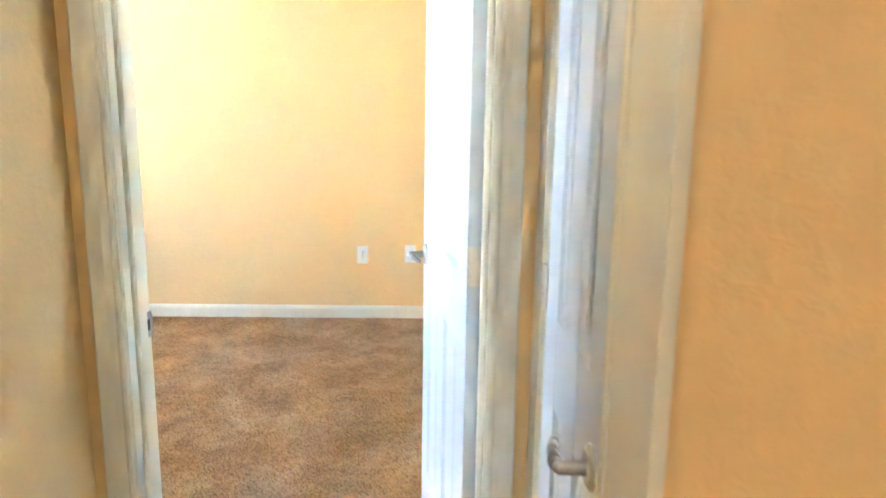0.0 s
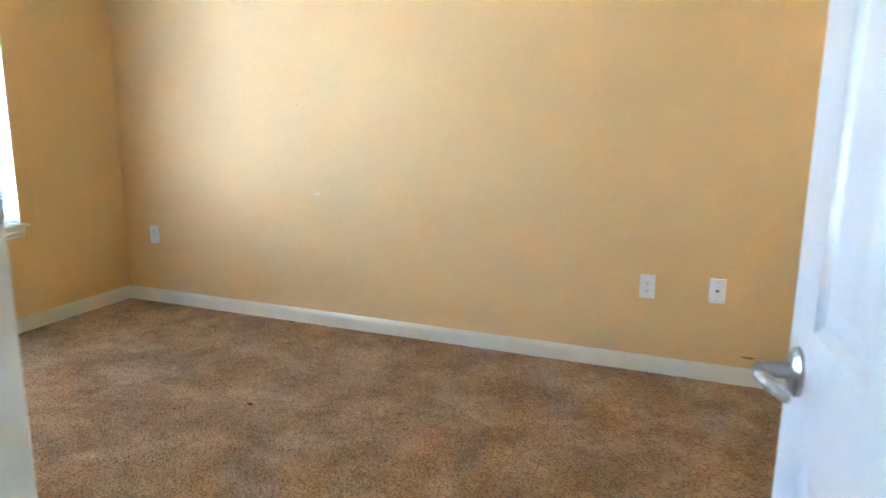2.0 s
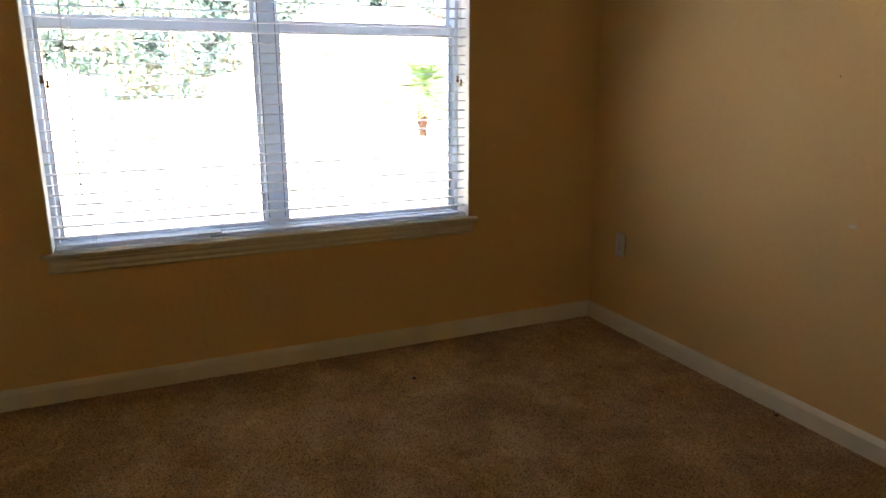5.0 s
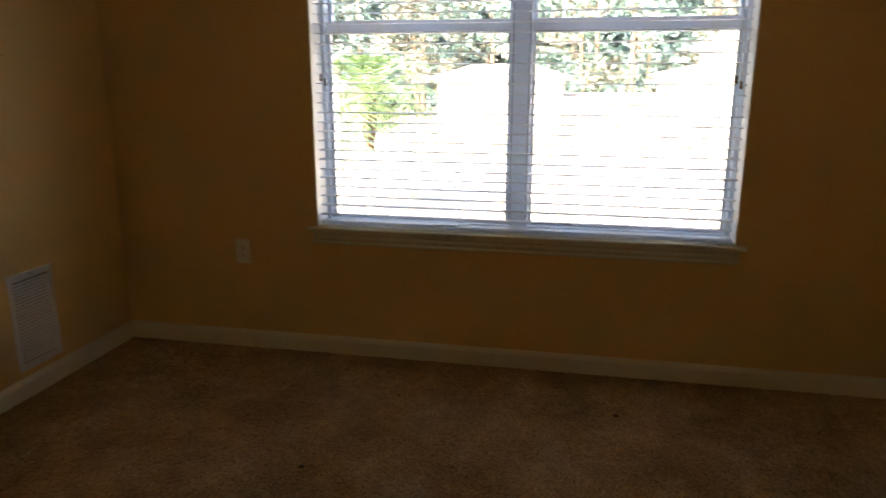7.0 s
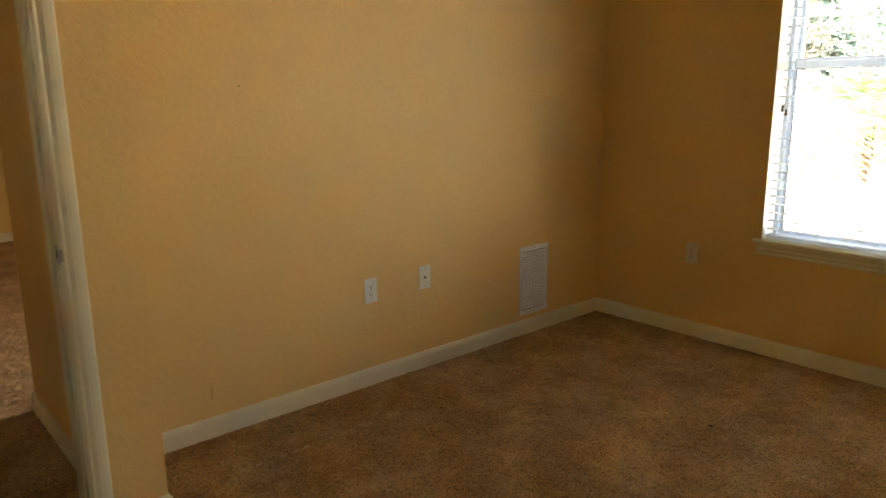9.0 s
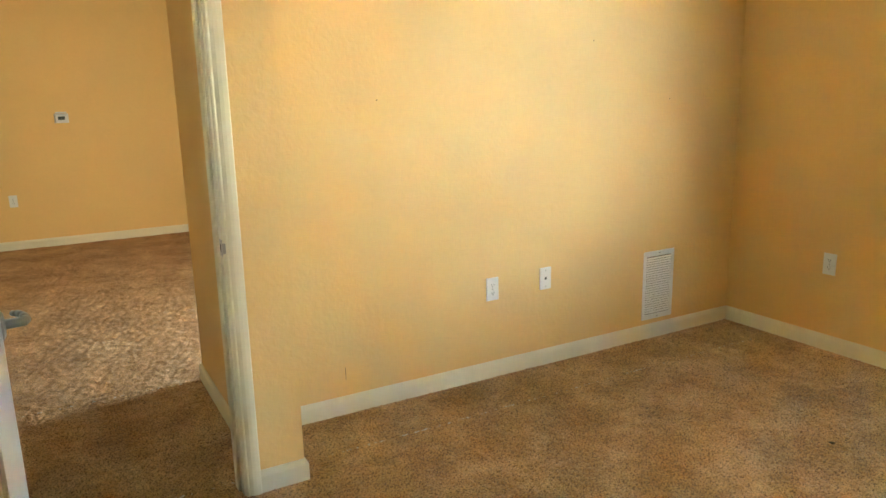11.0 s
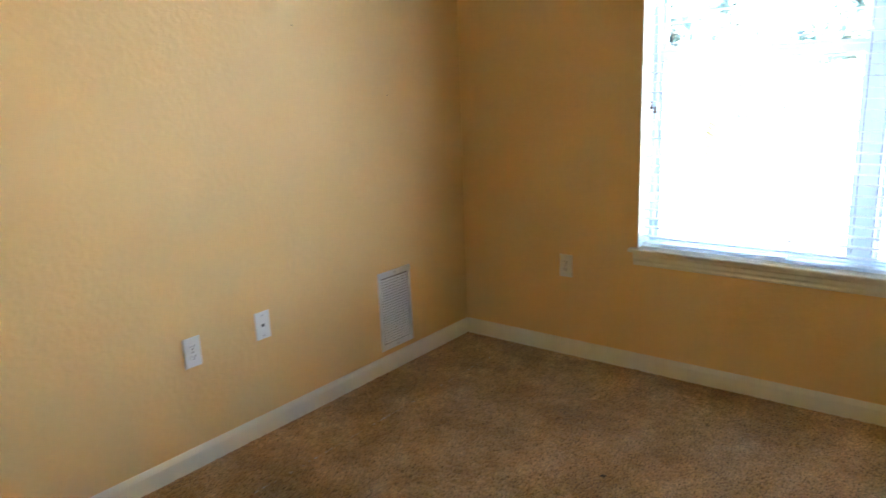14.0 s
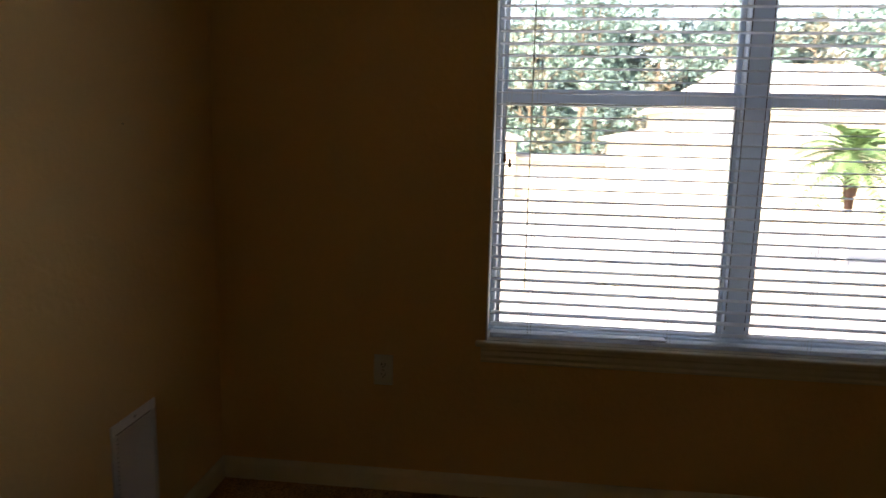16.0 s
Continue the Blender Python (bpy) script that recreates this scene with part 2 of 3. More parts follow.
wall("wall_living_south", [(LX0 - 0.15, LX1 + 0.15, LY0 - 0.15, LY0, 0, H)])
wall("wall_living_east", [(LX1, LX1 + 0.15, LY0, END_R + 0.12, 0, H)])
wall("wall_living_west", [(LX0 - 0.15, LX0, LY0, LWY0, 0, H), (LX0 - 0.15, LX0, LWY1, END_L, 0, H), (LX0 - 0.15, LX0, LWY0, LWY1, LWZ1, H)])
tagged(part("ceiling", boxes((LX0 - 0.15, LX1 + 0.15, LY0 - 0.15, END_L + 0.15, H, H + 0.2), (X_W - 0.2, LX1 + 0.15, END_L + 0.15, Y_N + 0.15, H, H + 0.2)), M_CEIL),
       "white textured ceiling", "ceiling", kind="structure")
tagged(part("subfloor", boxes((LX0 - 0.15, LX1 + 0.15, LY0 - 0.15, END_L + 0.15, -0.3, -0.012), (X_W - 0.2, LX1 + 0.15, END_L + 0.15, Y_N + 0.15, -0.3, -0.012)), M_CONC),
       "floor slab under the carpet", "floor", kind="structure")
tagged(part("wall_storey_below", boxes((LX0 - 0.15, LX1 + 0.15, LY0 - 0.15, END_L + 0.15, -3.0, -0.3), (X_W - 0.2, LX1 + 0.15, END_L + 0.15, Y_N + 0.15, -3.0, -0.3)), M_STUCCO),
       "cream stucco of the storey below", "wall", kind="structure")



def carpet_sheet(x0, x1, y0, y1, step, seed):
    """Cut-pile carpet as a fine relief of tufts."""
    rng = np.random.default_rng(seed)
    nx, ny = int((x1 - x0) / step) + 1, int((y1 - y0) / step) + 1
    gx, gy = np.meshgrid(np.linspace(x0, x1, nx), np.linspace(y0, y1, ny), indexing="ij")
    h = rng.random((nx, ny)) * 0.010 + np.sin(gx * 9 + 2 * np.sin(gy * 6)) * 0.0012 - 0.006
    jx = (rng.random((nx, ny)) - 0.5) * step * 0.6
    jy = (rng.random((nx, ny)) - 0.5) * step * 0.6
    jx[0, :] = jx[-1, :] = 0
    jy[:, 0] = jy[:, -1] = 0
    co = np.stack([gx + jx, gy + jy, h], -1).reshape(-1, 3)
    i, j = np.meshgrid(np.arange(nx - 1), np.arange(ny - 1), indexing="ij")
    a = (i * ny + j).ravel()
    quads = np.stack([a, a + ny, a + ny + 1, a + 1], -1)
    return co, quads


def np_mesh(name, pieces, mat):
    cos, qs, base = [], [], 0
    for c, q in pieces:
        cos.append(c)
        qs.append(q + base)
        base += len(c)
    co, q = np.concatenate(cos), np.concatenate(qs)
    me = bpy.data.meshes.new(name)
    me.vertices.add(len(co))
    me.vertices.foreach_set("co", co.ravel())
    me.loops.add(q.size)
    me.loops.foreach_set("vertex_index", q.ravel())
    me.polygons.add(len(q))
    me.polygons.foreach_set("loop_start", np.arange(0, q.size, q.shape[1]))
    me.update(calc_edges=True)
    me.materials.append(mat)
    return new(name, me)


floor = np_mesh("floor_carpet", [carpet_sheet(X_W, X_E, DY0, Y_N, 0.0075, 1), carpet_sheet(X_W, WE, Y_S, DY0, 0.0075, 2),
                                 carpet_sheet(HALL_L, HALL_R, END_L, DY0, 0.0075, 3),
                                 carpet_sheet(LX0, LX1, LY0, END_L, 0.016, 4),
                                 carpet_sheet(HALL_R, LX1, END_L, END_R, 0.03, 6)], M_CARPET)
tagged(floor, "brown cut-pile carpet with mottled footprints", "floor", kind="structure")

# ---- baseboards ----
BASE = [(0, 0), (0.013, 0), (0.013, 0.062), (0.010, 0.072), (0.007, 0.078), (0.004, 0.083), (0, 0.083)]


def baseboard(name, a, b, out):
    bm = bmesh.new()
    extrude_profile(bm, BASE, (a[0], a[1], 0.0), (b[0], b[1], 0.0), out)
    tagged(part(name, bm, M_TRIM), "cream painted baseboard", "baseboard", kind="structure")


CAS = 0.054
baseboard("baseboard_west", (X_W, Y_S), (X_W, Y_N), (1, 0))
baseboard("baseboard_north", (X_W + 0.013, Y_N), (X_E - 0.013, Y_N), (0, -1))
baseboard("baseboard_east", (X_E, DY1 + 0.013), (X_E, Y_N), (-1, 0))
baseboard("baseboard_south", (X_W + 0.013, Y_S), (WE, Y_S), (0, 1))
baseboard("baseboard_return", (WE, Y_S + 0.013), (WE, DY1 + 0.013), (-1, 0))
baseboard("baseboard_door", (WE, DY1), (DX0 - CAS - 0.006, DY1), (0, 1))
baseboard("baseboard_door_east", (DX1 + CAS + 0.006, DY1), (X_E, DY1), (0, 1))
baseboard("baseboard_hall_west", (HALL_L, END_L - 0.013), (HALL_L, DY0), (1, 0))
baseboard("baseboard_hall_end", (LX0, END_L), (HALL_L, END_L), (0, -1))
baseboard("baseboard_living_south", (LX0, LY0), (LX1, LY0), (0, 1))
baseboard("baseboard_living_north", (HALL_R, END_R), (LX1, END_R), (0, -1))


# ---- casings and jambs ----
CPROF = [(0, 0), (0.010, 0), (0.012, 0.006), (0.009, 0.012), (0.015, 0.024), (0.017, 0.036), (0.017, 0.050), (0.014, CAS), (0, CAS)]


def casing(name, lo, hi, face, axis, out, top):
    """Door casing round an opening from lo to hi along the axis, on the wall face, moulded towards out."""
    bm = bmesh.new()

    def pt(u, d, z):
        return (u, face + out * d, z) if axis == "x" else (face + out * d, u, z)
    for side in (lo, hi, None):
        rings = []
        for end in (0, 1):
            ring = []
            for d, w in CPROF:
                w = w + 0.006
                if side is None:
                    u = (lo - w) if end == 0 else (hi + w)
                    ring.append(bm.verts.new(pt(u, d, top + w)))
                else:
                    u = side - w if side == lo else side + w
                    ring.append(bm.verts.new(pt(u, d, 0.0 if end == 0 else top + w)))
            rings.append(ring)
        n = len(CPROF)
        for i in range(n):
            j = (i + 1) % n
            bm.faces.new((rings[0][i], rings[0][j], rings[1][j], rings[1][i]))
    tagged(part(name, bm, M_TRIM), "cream painted moulded door casing", "door casing", kind="structure")


casing("trim_door_hall", DX0, DX1, DY0, "x", -1, DH)
casing("trim_door_room", DX0, DX1, DY1, "x", 1, DH)
casing("trim_closet", CY0, CY1, HALL_R, "y", -1, DH)
bm = boxes((HALL_R - 0.016, HALL_R + 0.002, END_R + 0.014, CY0 - CAS - 0.001, 0, DH + CAS))
tagged(part("trim", bm, M_TRIM), "flat white-painted board beside the closet casing", "trim", kind="structure")

bm = boxes((DX0 - 0.018, DX0, DY0, DY1, 0, DH), (DX1, DX1 + 0.018, DY0, DY1, 0, DH), (DX0 - 0.018, DX1 + 0.018, DY0, DY1, DH, DH + 0.018))
for s in ((DX0, DX0 + 0.011, DY0 + 0.028, DY1 - 0.04, 0, DH), (DX1 - 0.011, DX1, DY0 + 0.028, DY1 - 0.04, 0, DH), (DX0 + 0.011, DX1 - 0.011, DY0 + 0.028, DY1 - 0.04, DH - 0.011, DH)):
    box(bm, *s, bevel=0.003, seg=1)
tagged(part("trim_door_jamb", bm, M_TRIM), "cream painted door jamb with stop", "door jamb", kind="structure")
bm = boxes((HALL_R, HALL_R + 0.115, CY0 - 0.018, CY0, 0, DH), (HALL_R, HALL_R + 0.115, CY1, CY1 + 0.018, 0, DH), (HALL_R, HALL_R + 0.115, CY0 - 0.018, CY1 + 0.018, DH, DH + 0.018))
tagged(part("trim_closet_jamb", bm, M_TRIM), "cream painted closet door jamb", "door jamb", kind="structure")

# strike plate on the latch jamb
strike = thing("strike_plate", "satin metal strike plate on the door jamb", "strike plate", (DX0, DY1 - 0.017, 0.90))
bm = bmesh.new()
box(bm, 0, 0.0018, -0.014, 0.022, -0.028, 0.028, bevel=0.0015)
cyl(bm, (-0.004, 0.024, -0.017), (-0.004, 0.024, 0.017), 0.006)
part("plate", bm, M_NICKEL, strike)
part("latch_hole", boxes((0.0019, 0.0024, -0.005, 0.009, -0.012, 0.012)), M_SLOT, strike, "dark latch hole")
for z in (-0.021, 0.021):
    bm = bmesh.new()
    cyl(bm, (0.0018, 0.002, z), (0.0026, 0.002, z), 0.0035)
    part("screw", bm, M_NICKEL, strike)


# ---- panel doors ----
def door_leaf(w, h):
    """Six-panel moulded leaf, hinge edge at x=0, running to x=w; thickness from y=0 to 0.035."""
    t = 0.035
    bm = bmesh.new()
    xs = [0, 0.11, w / 2 - 0.05, w / 2 + 0.05, w - 0.11, w]
    zs = [0.012, 0.22, 0.83, 0.995, 1.60, 1.70, 1.90, h]
    for a, b in ((0, 1), (2, 3), (4, 5)):
        box(bm, xs[a], xs[b], 0, t, zs[0], zs[-1], bevel=0.0012, seg=1)
    for a, b in ((0, 1), (2, 3), (4, 5), (6, 7)):
        for c, d in ((1, 2), (3, 4)):
            box(bm, xs[c], xs[d], 0.0002, t - 0.0002, zs[a], zs[b])
    for a, b in ((1, 2), (3, 4), (5, 6)):
        for c, d in ((1, 2), (3, 4)):
            x0, x1, z0, z1 = xs[c], xs[d], zs[a], zs[b]
            for s, y in ((-1, 0), (1, t)):
                def ring(inset, depth):
                    yy = y - s * depth
                    return [bm.verts.new(p) for p in ((x0 + inset, yy, z0 + inset), (x1 - inset, yy, z0 + inset), (x1 - inset, yy, z1 - inset), (x0 + inset, yy, z1 - inset))]
                rs = [ring(0, 0.0), ring(0.004, 0.004), ring(0.012, 0.009), ring(0.018, 0.009), ring(0.045, 0.003), ring(0.047, 0.0025)]
                for r0, r1 in zip(rs, rs[1:]):
                    for i in range(4):
                        j = (i + 1) % 4
                        bm.faces.new((r0[i], r0[j], r1[j], r1[i]))
                bm.faces.new(rs[-1])
    return bm


def lever(parent, x, z, side, towards, body_y):
    """Lever handle with a rosette, standing off the face at body_y to the given side."""
    h = part("handle", bm_rosette(x, z, side, body_y), M_NICKEL, parent, "satin nickel lever handle", smooth=False)
    bm = bmesh.new()
    y = body_y + side * 0.044
    pts = [(x, y, z), (x + towards * 0.012, y + side * 0.006, z), (x + towards * 0.04, y + side * 0.005, z + 0.002), (x + towards * 0.07, y - side * 0.001, z + 0.001), (x + towards * 0.092, y - side * 0.010, z - 0.002)]
    rad = [0.0105, 0.0105, 0.009, 0.008, 0.0065]
    for i in range(4):
        cyl(bm, pts[i], pts[i + 1], rad[i], rad[i + 1], 14)
    for p, r in zip(pts, rad):
        bmesh.ops.create_uvsphere(bm, u_segments=14, v_segments=8, radius=r, matrix=Matrix.Translation(p))
    part("lever", bm, M_NICKEL, h, smooth=True)
    return h


def bm_rosette(x, z, side, body_y):
    bm = bmesh.new()
    cyl(bm, (x, body_y, z), (x, body_y + side * 0.005, z), 0.033, None, 28)
    cyl(bm, (x, body_y + side * 0.005, z), (x, body_y + side * 0.010, z), 0.033, 0.024, 28)
    cyl(bm, (x, body_y + side * 0.009, z), (x, body_y + side * 0.05, z), 0.011, 0.010, 16)
    return bm


def hinges(parent, knuckle_y, plate_on_edge):
    for z in (0.25, 1.03, 1.80):
        bm = bmesh.new()
        if plate_on_edge:
            box(bm, -0.0016, 0.0004, 0.001, 0.0335, z - 0.0445, z + 0.0445, bevel=0.0007, seg=1)
            for dz in (-0.03, 0, 0.03):
                cyl(bm, (-0.0016, 0.018 + (0.006 if dz == 0 else 0), z + dz), (-0.0026, 0.018 + (0.006 if dz == 0 else 0), z + dz), 0.004)
            box(bm, -0.022, -0.0016, -0.001, 0.001, z - 0.0445, z + 0.0445)
        else:
            box(bm, 0.001, 0.02, knuckle_y - 0.001, knuckle_y + 0.0014, z - 0.0445, z + 0.0445)
            box(bm, -0.022, -0.004, knuckle_y - 0.001, knuckle_y + 0.0014, z - 0.0445, z + 0.0445)
        for i in range(5):
            a = z - 0.0445 + i * 0.0178
            cyl(bm, (-0.003, knuckle_y, a + 0.0004), (-0.003, knuckle_y, a + 0.0174), 0.0062, None, 12)
        part("hinge", bm, M_HINGE, parent, "painted butt hinge")


def make_door(name, label, w, at, rz, knuckle_y, edge, hz=0.925):
    d = thing(name, label, "door", at, rz, kind="structure")
    part("leaf", door_leaf(w, DH - 0.004), M_DOOR, d)
    for side, y in ((-1, 0.0), (1, 0.035)):
        lever(d, w - 0.06, hz, side, -1, y)
    part("latch", boxes((w - 0.0008, w + 0.0012, 0.006, 0.029, 0.925 - 0.028, 0.925 + 0.028)), M_NICKEL, d, "latch plate")
    hinges(d, knuckle_y, edge)
    return d


OPEN = 82.5
make_door("door_1", "white six-panel door, standing open into the carpeted room", 0.705, (DX1 - 0.002, DY1 + 0.006, 0), 180 - OPEN, -0.005, True)
make_door("door_2", "white six-panel closet door, shut, with a satin lever", CY1 - CY0 - 0.006, (HALL_R + 0.001, CY1 - 0.003, 0), -90, -0.006, False, 0.872)


# ---- window ----
XF, XG = -3.05, -3.085
FW = 0.024
win = thing("window_1", "white vinyl double single-hung window", "window", (XG, (WY0 + WY1) / 2, WZ0), kind="structure")


def wpart(name, specs, mat=M_VINYL, bevel=0.003, parent=win, label=""):
    bm = bmesh.new()
    for a in specs:
        box(bm, a[0] - XG, a[1] - XG, a[2] - (WY0 + WY1) / 2, a[3] - (WY0 + WY1) / 2, a[4] - WZ0, a[5] - WZ0, bevel=bevel, seg=1)
    return part(name, bm, mat, parent, label)


WM0, WM1, RZ0, RZ1 = 4.259, 4.339, 1.432, 1.480
wpart("window_frame", [(XG - 0.045, XF, WY0, WY0 + FW, WZ0, WZ1), (XG - 0.045, XF, WY1 - FW, WY1, WZ0, WZ1), (XG - 0.045, XF, WY0 + FW, WY1 - FW, WZ1 - FW, WZ1),
                       (XG - 0.045, XF, WY0 + FW, WY1 - FW, WZ0, WZ0 + 0.014)])
wpart("window_mullion", [(XG - 0.045, XF, WM0, WM1, WZ0 + 0.014, WZ1 - FW)])
for a, b in ((WY0 + FW, WM0), (WM1, WY1 - FW)):
    s = 0.018
    lower = wpart("lower_sash", [(XG - 0.012, XG + 0.014, a + 0.002, a + s, WZ0 + 0.015, RZ1), (XG - 0.012, XG + 0.014, b - s, b - 0.002, WZ0 + 0.015, RZ1),
                                 (XG - 0.012, XG + 0.014, a + s, b - s, WZ0 + 0.015, WZ0 + 0.028), (XG - 0.012, XG + 0.014, a + s, b - s, RZ0, RZ1)])
    wpart("pane", [(XG - 0.002, XG + 0.002, a + s, b - s, WZ0 + 0.028, RZ0)], M_GLASSM, 0, lower, "clear glass pane").visible_shadow = False
    upper = wpart("upper_sash", [(XG - 0.040, XG - 0.014, a + 0.002, a + s, RZ0, WZ1 - FW - 0.002), (XG - 0.040, XG - 0.014, b - s, b - 0.002, RZ0, WZ1 - FW - 0.002),
                                 (XG - 0.040, XG - 0.014, a + s, b - s, WZ1 - FW - 0.025, WZ1 - FW - 0.002), (XG - 0.040, XG - 0.014, a + s, b - s, RZ0, RZ0 + 0.03)])
    wpart("pane", [(XG - 0.029, XG - 0.025, a + s, b - s, RZ0 + 0.03, WZ1 - FW - 0.025)], M_GLASSM, 0, upper, "clear glass pane").visible_shadow = False
    wpart("gasket", [(XG + 0.0142, XG + 0.0158, a + s - 0.003, a + s, WZ0 + 0.028, RZ0), (XG + 0.0142, XG + 0.0158, b - s, b - s + 0.003, WZ0 + 0.028, RZ0),
                     (XG + 0.0142, XG + 0.0158, a + s, b - s, WZ0 + 0.0285, WZ0 + 0.0315), (XG + 0.0142, XG + 0.0158, a + s, b - s, RZ0 - 0.003, RZ0 - 0.0005)], M_GASKET, 0, lower, "thin dark glazing gasket")
wpart("groove", [(XF + 0.0002, XF + 0.0016, WM0 + 0.004, WM0 + 0.0065, WZ0 + 0.05, WZ1 - FW), (XF + 0.0002, XF + 0.0016, WM1 - 0.0065, WM1 - 0.004, WZ0 + 0.05, WZ1 - FW)], M_GASKET, 0, win, "dark joint line of the mullion")

# white returns lining the opening
bm = boxes((XF, X_W + 0.001, WY0, WY0 + 0.005, WZ0, WZ1), (XF, X_W + 0.001, WY1 - 0.005, WY1, WZ0, WZ1), (XF, X_W + 0.001, WY0 + 0.005, WY1 - 0.005, WZ1 - 0.005, WZ1))
tagged(part("trim_window", bm, M_PLATE), "white painted returns of the window opening", "window trim", kind="structure")

# stool and apron
sill = thing("window_sill", "cream painted wooden window sill with moulded apron", "window sill", (X_W, (WY0 + WY1) / 2, WZ0), kind="structure")
bm = bmesh.new()
box(bm, XF - X_W, 0.0, WY0 - (WY0 + WY1) / 2 + 0.001, WY1 - (WY0 + WY1) / 2 - 0.001, -0.018, 0)
box(bm, 0.0, 0.034, -0.915, 0.915, -0.018, 0, bevel=0.006, seg=3)
part("stool", bm, M_TRIM, sill)
bm = bmesh.new()
extrude_profile(bm, [(0, 0), (0.008, 0), (0.013, 0.008), (0.011, 0.018), (0.016, 0.030), (0.016, 0.045), (0.020, 0.052), (0.020, 0.062), (0, 0.062)],
                (0.0, -0.895, -0.0805), (0.0, 0.895, -0.0805), (1, 0))
part("apron", bm, M_TRIM, sill)

# ---- blind ----
BX = -2.972
blind = thing("window_blind", "white horizontal slat blind, lowered with open slats", "window blind", (BX, (WY0 + WY1) / 2, WZ0))
HB = (WY1 - WY0) / 2 - 0.014
rng = random.Random(7)
slat_me = None
z = 0.052
k = 0
while z < WZ1 - WZ0 - 0.07:
    if slat_me is None:
        bm = bmesh.new()
        rows = []
        for i in range(7):
            u = -0.0245 + i * 0.049 / 6
            c = 0.0025 * (1 - (u / 0.0245) ** 2)
            rows.append([bm.verts.new((u, y, c + t)) for t in (0, -0.0022) for y in (-HB, HB)])
        for r0, r1 in zip(rows, rows[1:]):
            bm.faces.new((r0[0], r0[1], r1[1], r1[0]))
            bm.faces.new((r0[2], r1[2], r1[3], r0[3]))
            bm.faces.new((r0[0], r1[0], r1[2], r0[2]))
            bm.faces.new((r0[1], r0[3], r1[3], r1[1]))
        for r in (rows[0], rows[-1]):
            bm.faces.new((r[0], r[2], r[3], r[1]))
        ob = part("slat", bm, M_SLAT, blind)
        slat_me = ob.data
    else:
        ob = new("slat", slat_me)
        ob.parent = blind
    ob.matrix_local = pose(0, rng.uniform(-0.001, 0.001), z + rng.uniform(-0.0012, 0.0012), rng.uniform(-0.07, 0.07), rng.uniform(-3, 1.5), 0)
    z += 0.0405
    k += 1
bm = bmesh.new()
box(bm, -0.025, 0.025, -HB, -0.30, 0.006, 0.024, bevel=0.004)
box(bm, -0.025, 0.025, -0.30, HB, 0.003, 0.019, bevel=0.004)
box(bm, -0.022, 0.029, -0.345, -0.255, 0.020, 0.027, bevel=0.003)
part("bottom_rail", bm, M_SLAT, blind, "white bottom rail, kinked part way along")
part("head_rail", boxes((-0.028, 0.028, -HB, HB, WZ1 - WZ0 - 0.055, WZ1 - WZ0 - 0.002), bevel=0.003), M_SLAT, blind)
for y in (-0.735, -0.255, 0.21, 0.725):
    bm = bmesh.new()
    for x in (-0.0262, 0.0262):
        cyl(bm, (x, y, 0.012), (x, y, WZ1 - WZ0 - 0.05), 0.0007, None, 5)
        cyl(bm, (x, y + 0.012, 0.012), (x, y + 0.012, WZ1 - WZ0 - 0.05), 0.0007, None, 5)
    part("ladder_cord", bm, M_CORD, blind, "thin white ladder cords")
for y0, zz in ((-HB + 0.03, 0.65), (HB - 0.045, 0.645)):
    for i, (dy, dz) in enumerate(((0, 0.008), (0.018, -0.010))):
        c = bmesh.new()
        cyl(c, (0.034, y0 + dy, zz + dz), (0.033, y0 + dy * 0.5, WZ1 - WZ0 - 0.03), 0.0009, None, 5)
        cord = part("pull_cord", c, M_CORD, blind, "thin white pull cord")
        c = bmesh.new()
        zt = zz + dz
        for (z0, r0), (z1, r1) in zip(((0, 0.0035), (-0.006, 0.0055), (-0.014, 0.0042), (-0.024, 0.0068)), ((-0.006, 0.0055), (-0.014, 0.0042), (-0.024, 0.0068), (-0.030, 0.005))):
            cyl(c, (0.034, y0 + dy, zt + z1), (0.034, y0 + dy, zt + z0), r1, r0, 14)
        part("tassel", c, M_WOOD, cord, "turned brown wooden tassel")
c = bmesh.new()
cyl(c, (0.036, -HB + 0.115, 0.19), (0.036, -HB + 0.115, WZ1 - WZ0 - 0.03), 0.0022, None, 8)
part("tilt_wand", c, M_CORD, blind, "slim clear tilt wand")


# ---- outlets, jacks, grille, thermostat ----
def plate_bm(w=0.070, h=0.1145):
    bm = bmesh.new()
    box(bm, -w / 2, w / 2, 0, 0.0055, -h / 2, h / 2, bevel=0.0028, seg=2)
    return bm


def make_outlet():
    o = thing("wall_outlet", "white duplex power outlet on the tan wall", "power outlet", group="wall outlets")
    part("cover_plate", plate_bm(), M_PLATE, o)
    for s in (-1, 1):
        bm = bmesh.new()
        cz = s * 0.0195
        box(bm, -0.0165, 0.0165, 0.0052, 0.0072, cz - 0.0135, cz + 0.0135, bevel=0.004, seg=2, pick=lambda p, q: abs(p.y - q.y) > 0.001)
        r = part("receptacle", bm, M_PLATE, o)
        bm = boxes((-0.0078, -0.0052, 0.0071, 0.0075, cz - 0.002, cz + 0.0075), (0.0052, 0.0078, 0.0071, 0.0075, cz - 0.001, cz + 0.0070))
        cyl(bm, (0, 0.0071, cz - 0.007), (0, 0.0075, cz - 0.007), 0.0026)
        part("slots", bm, M_SLOT, r, "dark outlet slots")
    bm = bmesh.new()
    cyl(bm, (0, 0.0054, 0), (0, 0.0066, 0), 0.0035)
    part("screw", bm, M_NICKEL, o)
    return o


